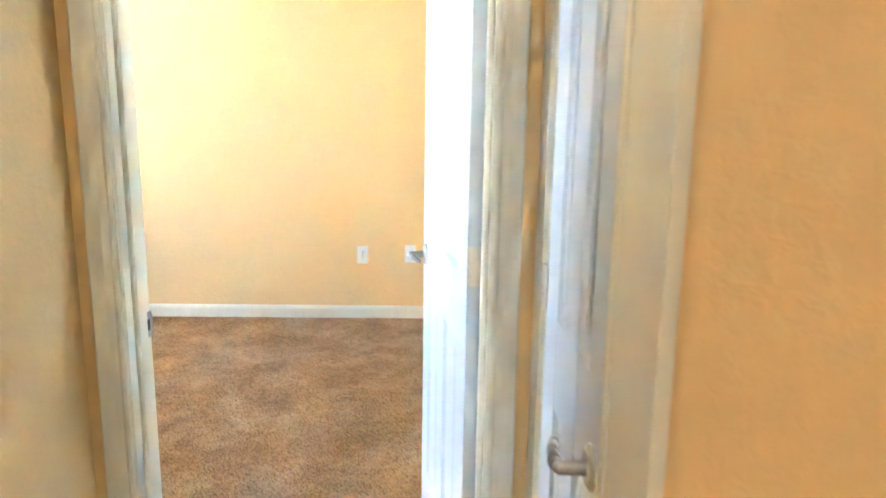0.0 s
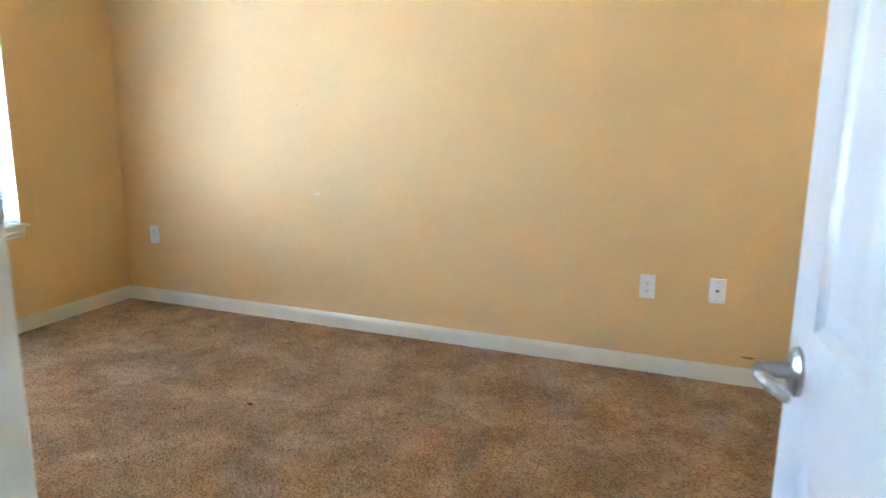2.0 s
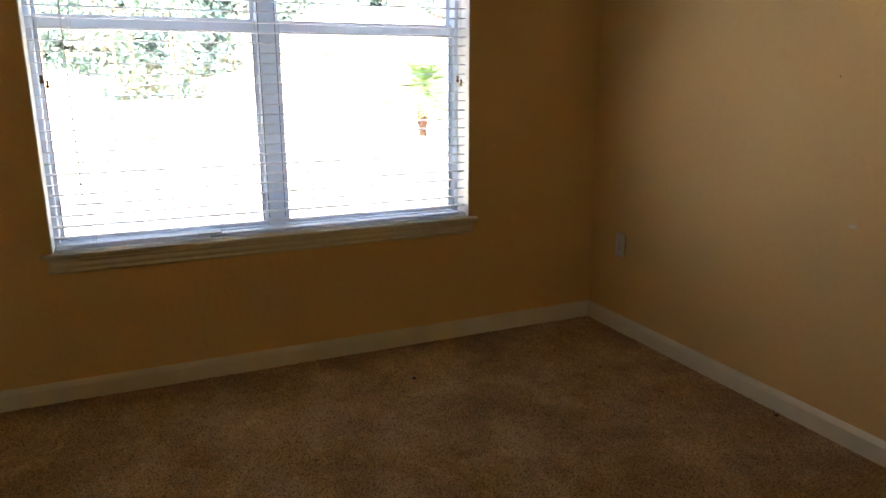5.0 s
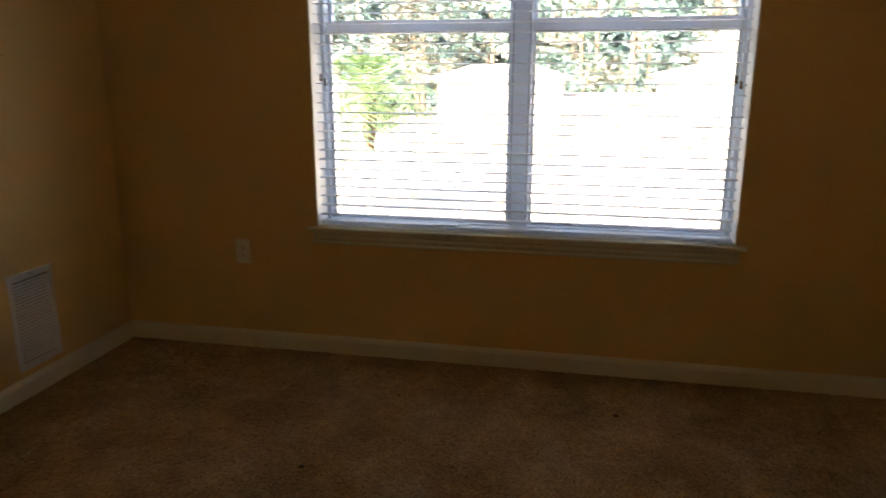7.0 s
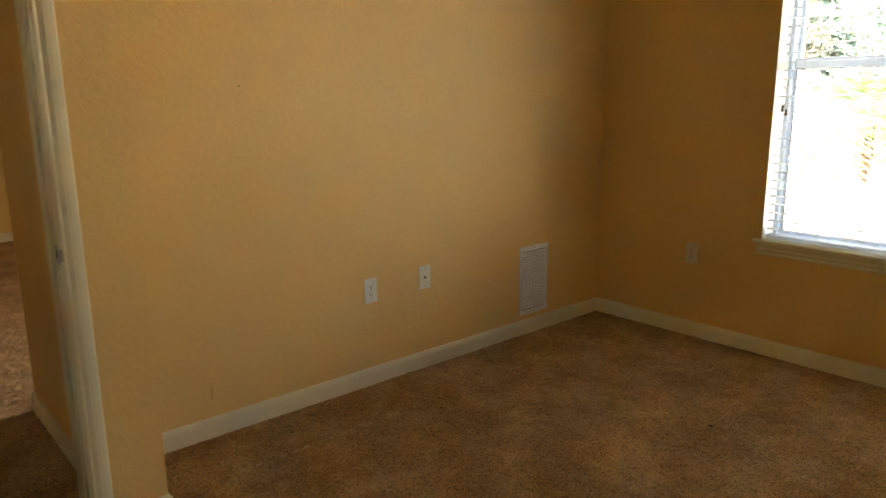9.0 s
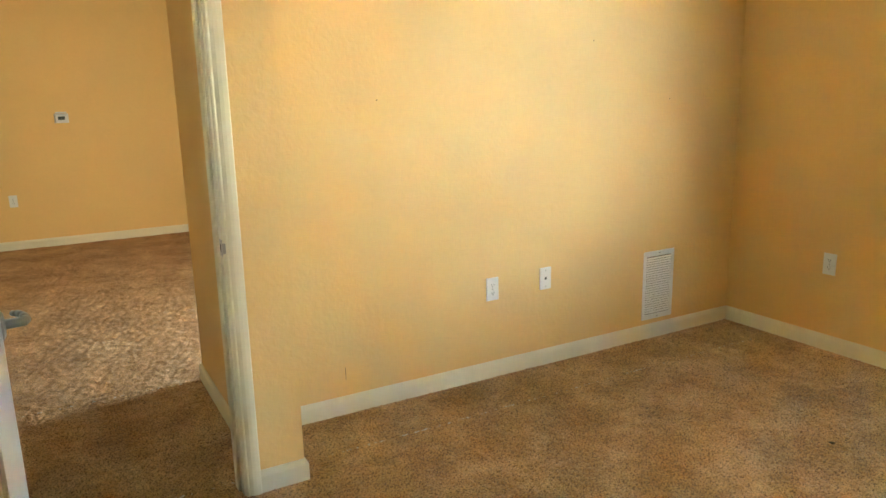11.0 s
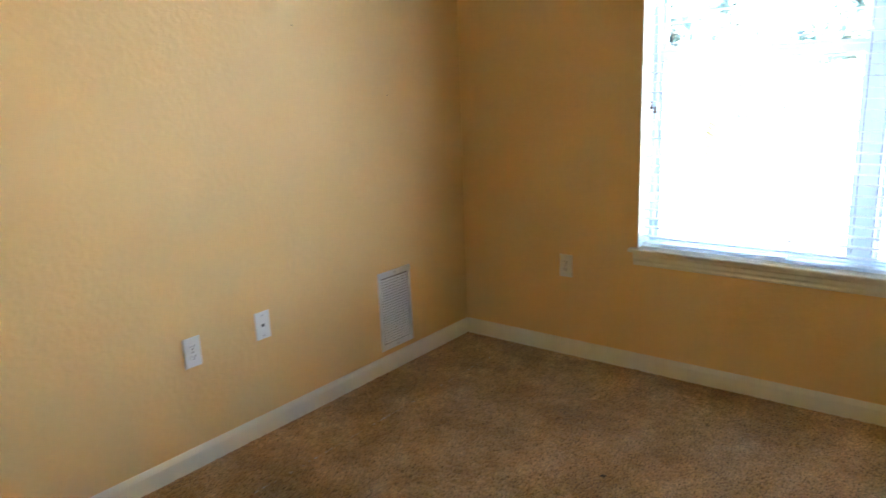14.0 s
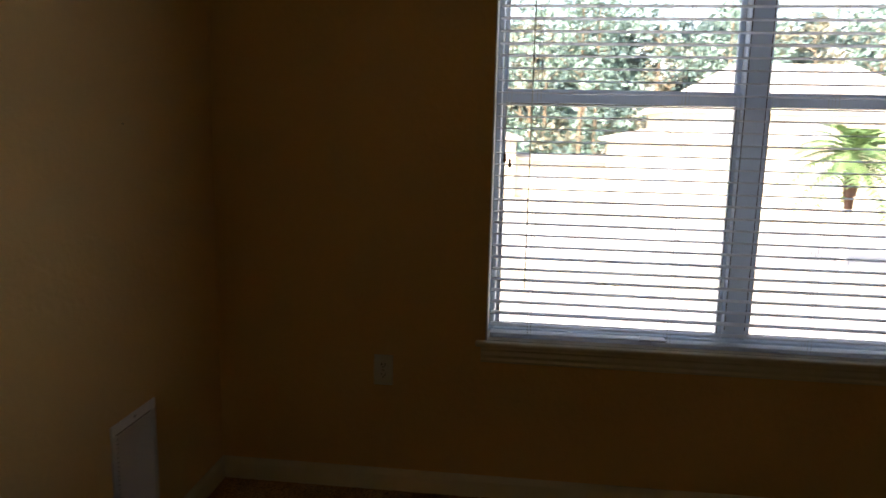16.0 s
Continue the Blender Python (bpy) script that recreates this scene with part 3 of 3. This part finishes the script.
def make_jack():
    o = thing("wall_jack", "white single-port jack plate on the tan wall", "wall jack", group="wall jacks")
    part("cover_plate", plate_bm(), M_PLATE, o)
    bm = boxes((-0.0065, 0.0065, 0.0054, 0.0062, -0.006, 0.006))
    part("port", bm, M_SLOT, o, "dark jack port")
    for s in (-1, 1):
        bm = bmesh.new()
        cyl(bm, (0, 0.0054, s * 0.042), (0, 0.0064, s * 0.042), 0.0032)
        part("screw", bm, M_NICKEL, o)
    return o


outlet, jack = make_outlet(), make_jack()
outlet.matrix_world = pose(-1.225, Y_S, 0.452)
jack.matrix_world = pose(-1.545, Y_S, 0.459)
for x, y, z, rz in ((0.306, Y_N, 0.425, 180), (-2.692, Y_N, 0.439, 180), (X_W, 3.053, 0.466, -90), (0.90, LY0, 0.47, 0)):
    copy_thing(outlet, pose(x, y, z, 0, 0, rz))
copy_thing(jack, pose(0.617, Y_N, 0.436, 0, 0, 180))

GX0, GX1, GZ0, GZ1 = -2.455, -2.222, 0.110, 0.504
gw, gh = GX1 - GX0, GZ1 - GZ0
grille = thing("air_grille", "white metal return air grille low on the tan wall", "air vent", ((GX0 + GX1) / 2, Y_S, (GZ0 + GZ1) / 2))
bm = bmesh.new()
f = 0.024
for s in ((-gw / 2, gw / 2, 0, 0.006, gh / 2 - f - 0.006, gh / 2), (-gw / 2, gw / 2, 0, 0.006, -gh / 2, -gh / 2 + f + 0.006),
          (-gw / 2, -gw / 2 + f, 0, 0.0058, -gh / 2 + f + 0.006, gh / 2 - f - 0.006), (gw / 2 - f, gw / 2, 0, 0.0058, -gh / 2 + f + 0.006, gh / 2 - f - 0.006)):
    box(bm, *s, bevel=0.002, seg=1)
part("frame", bm, M_PLATE, grille)
part("backing", boxes((-gw / 2 + f - 0.001, gw / 2 - f + 0.001, 0.0004, 0.0009, -gh / 2 + f + 0.005, gh / 2 - f - 0.005)), M_VOID, grille, "dark duct behind the louvers")
n = 24
lo, hi = -gh / 2 + f + 0.010, gh / 2 - f - 0.010
first = None
for i in range(n):
    z = lo + (hi - lo) * (i + 0.5) / n
    if first is None:
        bm = bmesh.new()
        vs = box(bm, -gw / 2 + f, gw / 2 - f, -0.0054, 0.0054, -0.0006, 0.0006)
        bmesh.ops.rotate(bm, verts=vs, cent=(0, 0, 0), matrix=Matrix.Rotation(radians(-52), 3, "X"))
        first = part("louver", bm, M_PLATE, grille)
        ob = first
    else:
        ob = new("louver", first.data)
        ob.parent = grille
    ob.matrix_local = pose(0, 0.0052, z)
for s in (-1, 1):
    bm = bmesh.new()
    cyl(bm, (0, 0.0058, s * (gh / 2 - 0.013)), (0, 0.0072, s * (gh / 2 - 0.013)), 0.0045)
    part("screw", bm, M_NICKEL, grille)

tstat = thing("thermostat", "white wall thermostat with a small dark display", "thermostat", (0.40, LY0, 1.235))
part("base", boxes((-0.062, 0.062, 0, 0.008, -0.045, 0.045), bevel=0.004), M_PLATE, tstat)
part("body", boxes((-0.055, 0.055, 0.008, 0.028, -0.038, 0.038), bevel=0.006, seg=3), M_PLATE, tstat)
part("display", boxes((-0.03, 0.03, 0.0282, 0.0292, -0.014, 0.018)), M_SCREEN, tstat, "dark display")
part("top_cover", boxes((-0.048, 0.048, 0, 0.02, 0.047, 0.062), bevel=0.003), M_PLATE, tstat)

# bits on the carpet, marks on the wall
for i, (x, y, r) in enumerate(((-1.19, 4.822, 0.009), (-1.67, 5.86, 0.007), (-0.93, 5.82, 0.006), (-1.98, 3.71, 0.007), (-2.55, 4.74, 0.009))):
    bm = bmesh.new()
    bmesh.ops.create_icosphere(bm, subdivisions=2, radius=r)
    for v in bm.verts:
        v.co *= 1 + 0.35 * noise.noise(v.co * 300 + Vector((i * 3, 0, 0)))
        v.co.z *= 0.45
        v.co.x *= 1.5
    ob = part("lint_speck", bm, M_DEBRIS)
    ob.matrix_world = pose(x, y, 0.003, 0, 0, 40 * i)
    tagged(ob, "small dark speck of debris on the carpet", "debris", "specks on the carpet")

for i, (x, y, z, s) in enumerate(((-1.121, Y_N, 2.025, -1), (-0.655, Y_S, 1.36, 1), (-1.617, Y_N, 1.248, -1), (-2.367, Y_S, 1.33, 1), (-1.83, Y_S, 1.62, 1))):
    bm = bmesh.new()
    cyl(bm, (0, 0, 0), (0, s * 0.0012, 0), 0.0032, 0.0022, 9)
    ob = part("nail_hole", bm, M_SCUFF)
    ob.matrix_world = pose(x, y, z)
    tagged(ob, "small dark nail hole mark on the tan wall", "wall mark", "nail marks on the walls")
M_FILL = surface("filler_pale", (0.74, 0.66, 0.50), 0.7, bump=0.1)
for i, (x, y, z, w, h, m) in enumerate(((-1.50, Y_N, 0.762, 0.014, 0.008, M_FILL), (0.775, Y_N, 0.134, 0.030, 0.006, M_SCUFF), (-0.453, Y_S, 0.185, 0.0014, 0.038, M_SCUFF))):
    s = -1 if y == Y_N else 1
    bm = bmesh.new()
    ring = [bm.verts.new((w * math.cos(a) * (1 + 0.25 * math.sin(3 * a)), s * 0.0008, h * math.sin(a) * (1 + 0.2 * math.cos(2 * a)))) for a in [k * math.tau / 14 for k in range(14)]]
    f0 = bm.faces.new(ring)
    r = bmesh.ops.extrude_face_region(bm, geom=[f0])
    for v in [g_ for g_ in r["geom"] if isinstance(g_, bmesh.types.BMVert)]:
        v.co.y = 0.0
    ob = part("wall_scuff", bm, m)
    ob.matrix_world = pose(x, y, z)
    tagged(ob, "pale filler dab on the tan wall" if m is M_FILL else "brown scuff low on the tan wall", "wall mark")

# ---- outside ----
# house panes are pale so that outdoor glare sits in their colour
M_PANE = surface("pane_glare_pale", (0.42, 0.46, 0.50), 0.15, var=0.1, big=0.6, bump=0)
GZ = -3.0
bm = bmesh.new()
g = 3000
vs = [bm.verts.new(p) for p in ((-g, -g, GZ), (g, -g, GZ), (g, g, GZ), (-g, g, GZ))]
bm.faces.new(vs)
tagged(part("ground", bm, M_GROUND), "dry pale ground round the houses", "ground", kind="structure")
tagged(part("pavement", boxes((-19.0, -8.0, -30, 40, GZ - 0.2, GZ + 0.03), (-34.0, -24.0, -60, 70, GZ - 0.2, GZ + 0.03)), M_CONC), "pale concrete driveway and parking", "pavement", kind="structure")
tagged(part("kerb", boxes((-24.0, -23.8, -60, 70, GZ - 0.2, GZ + 0.15), (-16.4, -16.2, 8.4, 10.6, GZ, GZ + 0.16), bevel=0.02), M_CONC), "concrete kerb", "kerb", kind="structure")


def make_house(name, label, at, w, d, eave, rise, upper=None):
    """House with hip roof: w along y, d along x, eave and rise in metres; upper: (y offset, width, eave, rise)."""
    hs = thing(name, label, "house", at)
    blocks = [(0.0, w, 0.0, eave, rise)]
    if upper:
        blocks.append((upper[0], upper[1], eave, upper[2], upper[3]))
    for yo, bw, z0, z1, rs in blocks:
        part("wall", boxes((-d / 2, d / 2, yo - bw / 2, yo + bw / 2, z0, z1)), M_STUCCO, hs)
        o = 0.5
        bm = bmesh.new()
        base = [(-d / 2 - o, yo - bw / 2 - o), (d / 2 + o, yo - bw / 2 - o), (d / 2 + o, yo + bw / 2 + o), (-d / 2 - o, yo + bw / 2 + o)]
        lo_ = [bm.verts.new((x, y, z1 - 0.18)) for x, y in base]
        hi_ = [bm.verts.new((x, y, z1)) for x, y in base]
        run = min(bw, d) / 2 + o
        if bw >= d:
            r = [bm.verts.new((0, yo - bw / 2 - o + run, z1 + rs)), bm.verts.new((0, yo + bw / 2 + o - run, z1 + rs))]
            fs = ((hi_[0], hi_[1], r[0]), (hi_[1], hi_[2], r[1], r[0]), (hi_[2], hi_[3], r[1]), (hi_[3], hi_[0], r[0], r[1]))
        else:
            r = [bm.verts.new((-d / 2 - o + run, yo, z1 + rs)), bm.verts.new((d / 2 + o - run, yo, z1 + rs))]
            fs = ((hi_[0], hi_[1], r[1], r[0]), (hi_[1], hi_[2], r[1]), (hi_[2], hi_[3], r[0], r[1]), (hi_[3], hi_[0], r[0]))
        for f_ in fs:
            bm.faces.new(f_)
        for i in range(4):
            j = (i + 1) % 4
            bm.faces.new((lo_[i], lo_[j], hi_[j], hi_[i]))
        bm.faces.new(lo_[::-1])
        part("roof", bm, M_ROOF, hs)
        nwin = max(2, int(bw // 4))
        for i in range(nwin):
            y = yo - bw / 2 + bw * (i + 0.5) / nwin
            zc = z0 + (z1 - z0) * 0.52
            wd = part("window", boxes((d / 2 + 0.001, d / 2 + 0.05, y - 0.65, y + 0.65, zc - 0.65, zc + 0.65)), M_DOOR, hs, "white-framed window")
            part("pane", boxes((d / 2 + 0.051, d / 2 + 0.06, y - 0.57, y - 0.03, zc - 0.57, zc + 0.57), (d / 2 + 0.051, d / 2 + 0.06, y + 0.03, y + 0.57, zc - 0.57, zc + 0.57)), M_PANE, wd, "window pane, its pale colour imitating washed-out glare")
    return hs


make_house("house", "cream single-storey house with a pale hip roof", (-48, -1.2, GZ), 8.0, 4.0, 3.8, 0.8)
make_house("house", "cream two-storey house with a pale stepped hip roof", (-43, 16.9, GZ), 16.6, 8.0, 4.0, 1.0, (1.2, 14.2, 5.6, 2.7))
make_house("garage", "long pale garage between the houses", (-50, 7.0, GZ), 9.0, 6.0, 2.6, 0.15)
make_house("house", "cream house with a pale hip roof seen past the palm", (-50, -20.0, GZ), 16.0, 8.0, 2.9, 1.6)
make_house("house", "cream house with a pale hip roof far along the road", (-52, 42.0, GZ), 18.0, 9.0, 4.5, 2.2)


def leaves(n, centre, radii, size, rng, droop=0.0):
    """Loose small leaves inside a lumpy ellipsoid, as points and quads."""
    lumps = rng.normal(size=(9, 3)) * 0.5
    pick = lumps[rng.integers(0, 9, n)] + rng.normal(size=(n, 3)) * 0.27
    c = pick * np.array(radii) + np.array(centre)
    a, b = rng.normal(size=(n, 3)), rng.normal(size=(n, 3))
    a /= np.linalg.norm(a, axis=1)[:, None]
    b -= a * (a * b).sum(1)[:, None]
    b /= np.linalg.norm(b, axis=1)[:, None]
    s = size * (0.6 + 0.8 * rng.random((n, 1)))
    co = np.stack([c - a * s, c - b * s * 0.5, c + a * s, c + b * s * 0.5], 1).reshape(-1, 3)
    return co, np.arange(4 * n).reshape(-1, 4)


def make_tree(at, h, spread, seed, mat, n=900):
    rng_ = np.random.default_rng(seed)
    t = thing("tree", "tall pine-like tree with a bare grey trunk and thin green crown" if mat is M_LEAF else "tall thin tree with olive and yellowing leaves", "tree", at, group="trees behind the houses")
    bm = bmesh.new()
    lean = rng_.normal(size=2) * 0.3
    cyl(bm, (0, 0, 0), (lean[0], lean[1], h * 0.9), 0.2, 0.05, 9)
    limbs = []
    for i in range(7):
        z = h * (0.4 + 0.07 * i)
        an = rng_.random() * 6.28
        e = (lean[0] + math.cos(an) * spread * 0.8, lean[1] + math.sin(an) * spread * 0.8, z + h * 0.1)
        cyl(bm, (lean[0] * z / h, lean[1] * z / h, z), e, 0.07, 0.02, 6)
        limbs.append(e)
    part("trunk", bm, M_BARK, t)
    pieces = [leaves(n // 11, e, (spread * 0.55, spread * 0.55, h * 0.09), 0.26, rng_) for e in limbs]
    pieces.append(leaves(n // 12, (lean[0], lean[1], h * 0.93), (spread * 0.6, spread * 0.6, h * 0.1), 0.28, rng_))
    c = np_mesh("crown", pieces, mat)
    c.parent = t
    return t


trees = [make_tree((-62, -10, GZ), 15, 2.6, 1, M_LEAF), make_tree((-64, -4, GZ), 12, 3.0, 2, M_LEAF), make_tree((-63, 4, GZ), 13, 2.8, 3, M_LEAF_Y), make_tree((-60, 9, GZ), 16, 2.4, 4, M_LEAF)]
rg = random.Random(5)
for i in range(44):
    copy_thing(trees[rg.choice((0, 1, 3, 0, 1, 2))], pose(-58 - rg.random() * 26, -46 + i * 2.4 + rg.uniform(-1, 1), GZ, 0, 0, rg.uniform(0, 360)))


def brush(seed, n, x0, x1, y0, y1, z0, z1, size=0.3):
    r_ = np.random.default_rng(seed)
    ps = []
    for i in range(n):
        ps.append(leaves(170, (r_.uniform(x0, x1), r_.uniform(y0, y1), r_.uniform(z0, z1)), (1.5, 1.8, 1.3), size, r_))
    return ps


tagged(np_mesh("undergrowth", brush(11, 190, -74, -56, -55, 62, GZ + 0.6, GZ + 5.5), M_LEAF), "dense green undergrowth along the edge of the wood", "bushes", kind="stuff")
# far woods carry the haze as a bluish leaf colour
tagged(np_mesh("far_woods", brush(13, 620, -90, -80, -75, 80, GZ + 1.0, GZ + 16.0, 0.5), M_WOODS), "deep green woods behind the trees, blue haze put into the colour", "woods", kind="stuff")
tagged(np_mesh("undergrowth_dry", brush(12, 60, -72, -57, -50, 60, GZ + 1.0, GZ + 4.5), M_LEAF_Y), "dry olive undergrowth at the edge of the wood", "bushes", kind="stuff")


def make_palm(label, at, h, r, seed):
    rg_ = random.Random(seed)
    p = thing("palm_tree", label, "palm tree", at)
    bm = bmesh.new()
    n_ = 9
    for i in range(n_):
        z0, z1 = h * i / n_, h * (i + 1) / n_
        if i == 5:
            # lower trunk takes a pale material to imitate blown-out glare
            part("trunk", bm, M_CONC, p, "lower trunk with the glare of the bright ground put into its colour")
            bm = bmesh.new()
        cyl(bm, (0, 0, z0), (0, 0, z1), 0.13 + 0.02 * (i % 2) + (0.07 if i > 5 else 0), 0.15 + (0.08 if i > 5 else 0), 12)
    part("trunk_top", bm, M_PALMT, p, "brown fibrous trunk under the crown")
    for k_ in range(38):
        an = k_ * 2.399 + rg_.uniform(-0.2, 0.2)
        up = 1.2 - 1.7 * k_ / 38 + rg_.uniform(-0.1, 0.1)
        bm = bmesh.new()
        ln = r * rg_.uniform(0.85, 1.1)
        ca, sa = math.cos(an), math.sin(an)
        pts = []
        for i in range(9):
            t_ = i / 8
            rr = ln * (t_ * math.cos(up) + 0.0)
            zz = ln * (t_ * math.sin(up) - 0.55 * t_ * t_)
            pts.append(Vector((ca * rr, sa * rr, h + 0.1 + zz)))
        for a_, b_ in zip(pts, pts[1:]):
            cyl(bm, a_, b_, 0.012, 0.010, 4)
        side = Vector((-sa, ca, 0))
        for i in range(1, 9):
            for half in (0, 0.5):
                q = pts[i] if not half or i == 8 else (pts[i] + pts[i + 1]) / 2
                dirv = (pts[min(i + 1, 8)] - pts[i - 1]).normalized()
                ll = 0.62 * math.sin(math.pi * (0.12 + 0.80 * (i + half) / 9))
                for s in (-1, 1):
                    tip = q + (side * s * 0.85 + dirv * 0.6) * ll + Vector((0, 0, -0.22 * ll))
                    w_ = dirv * 0.06
                    bm.faces.new([bm.verts.new(v) for v in (q - w_, q + w_, tip)])
        part("frond", bm, M_FROND, p)
    return p


make_palm("bright green feather palm with a short brown trunk", (-20.6, -1.9, GZ), 3.4, 3.1, 3)
make_palm("green palm with a brown trunk standing by the parking", (-24.5, 13.9, GZ), 3.7, 2.3, 4)
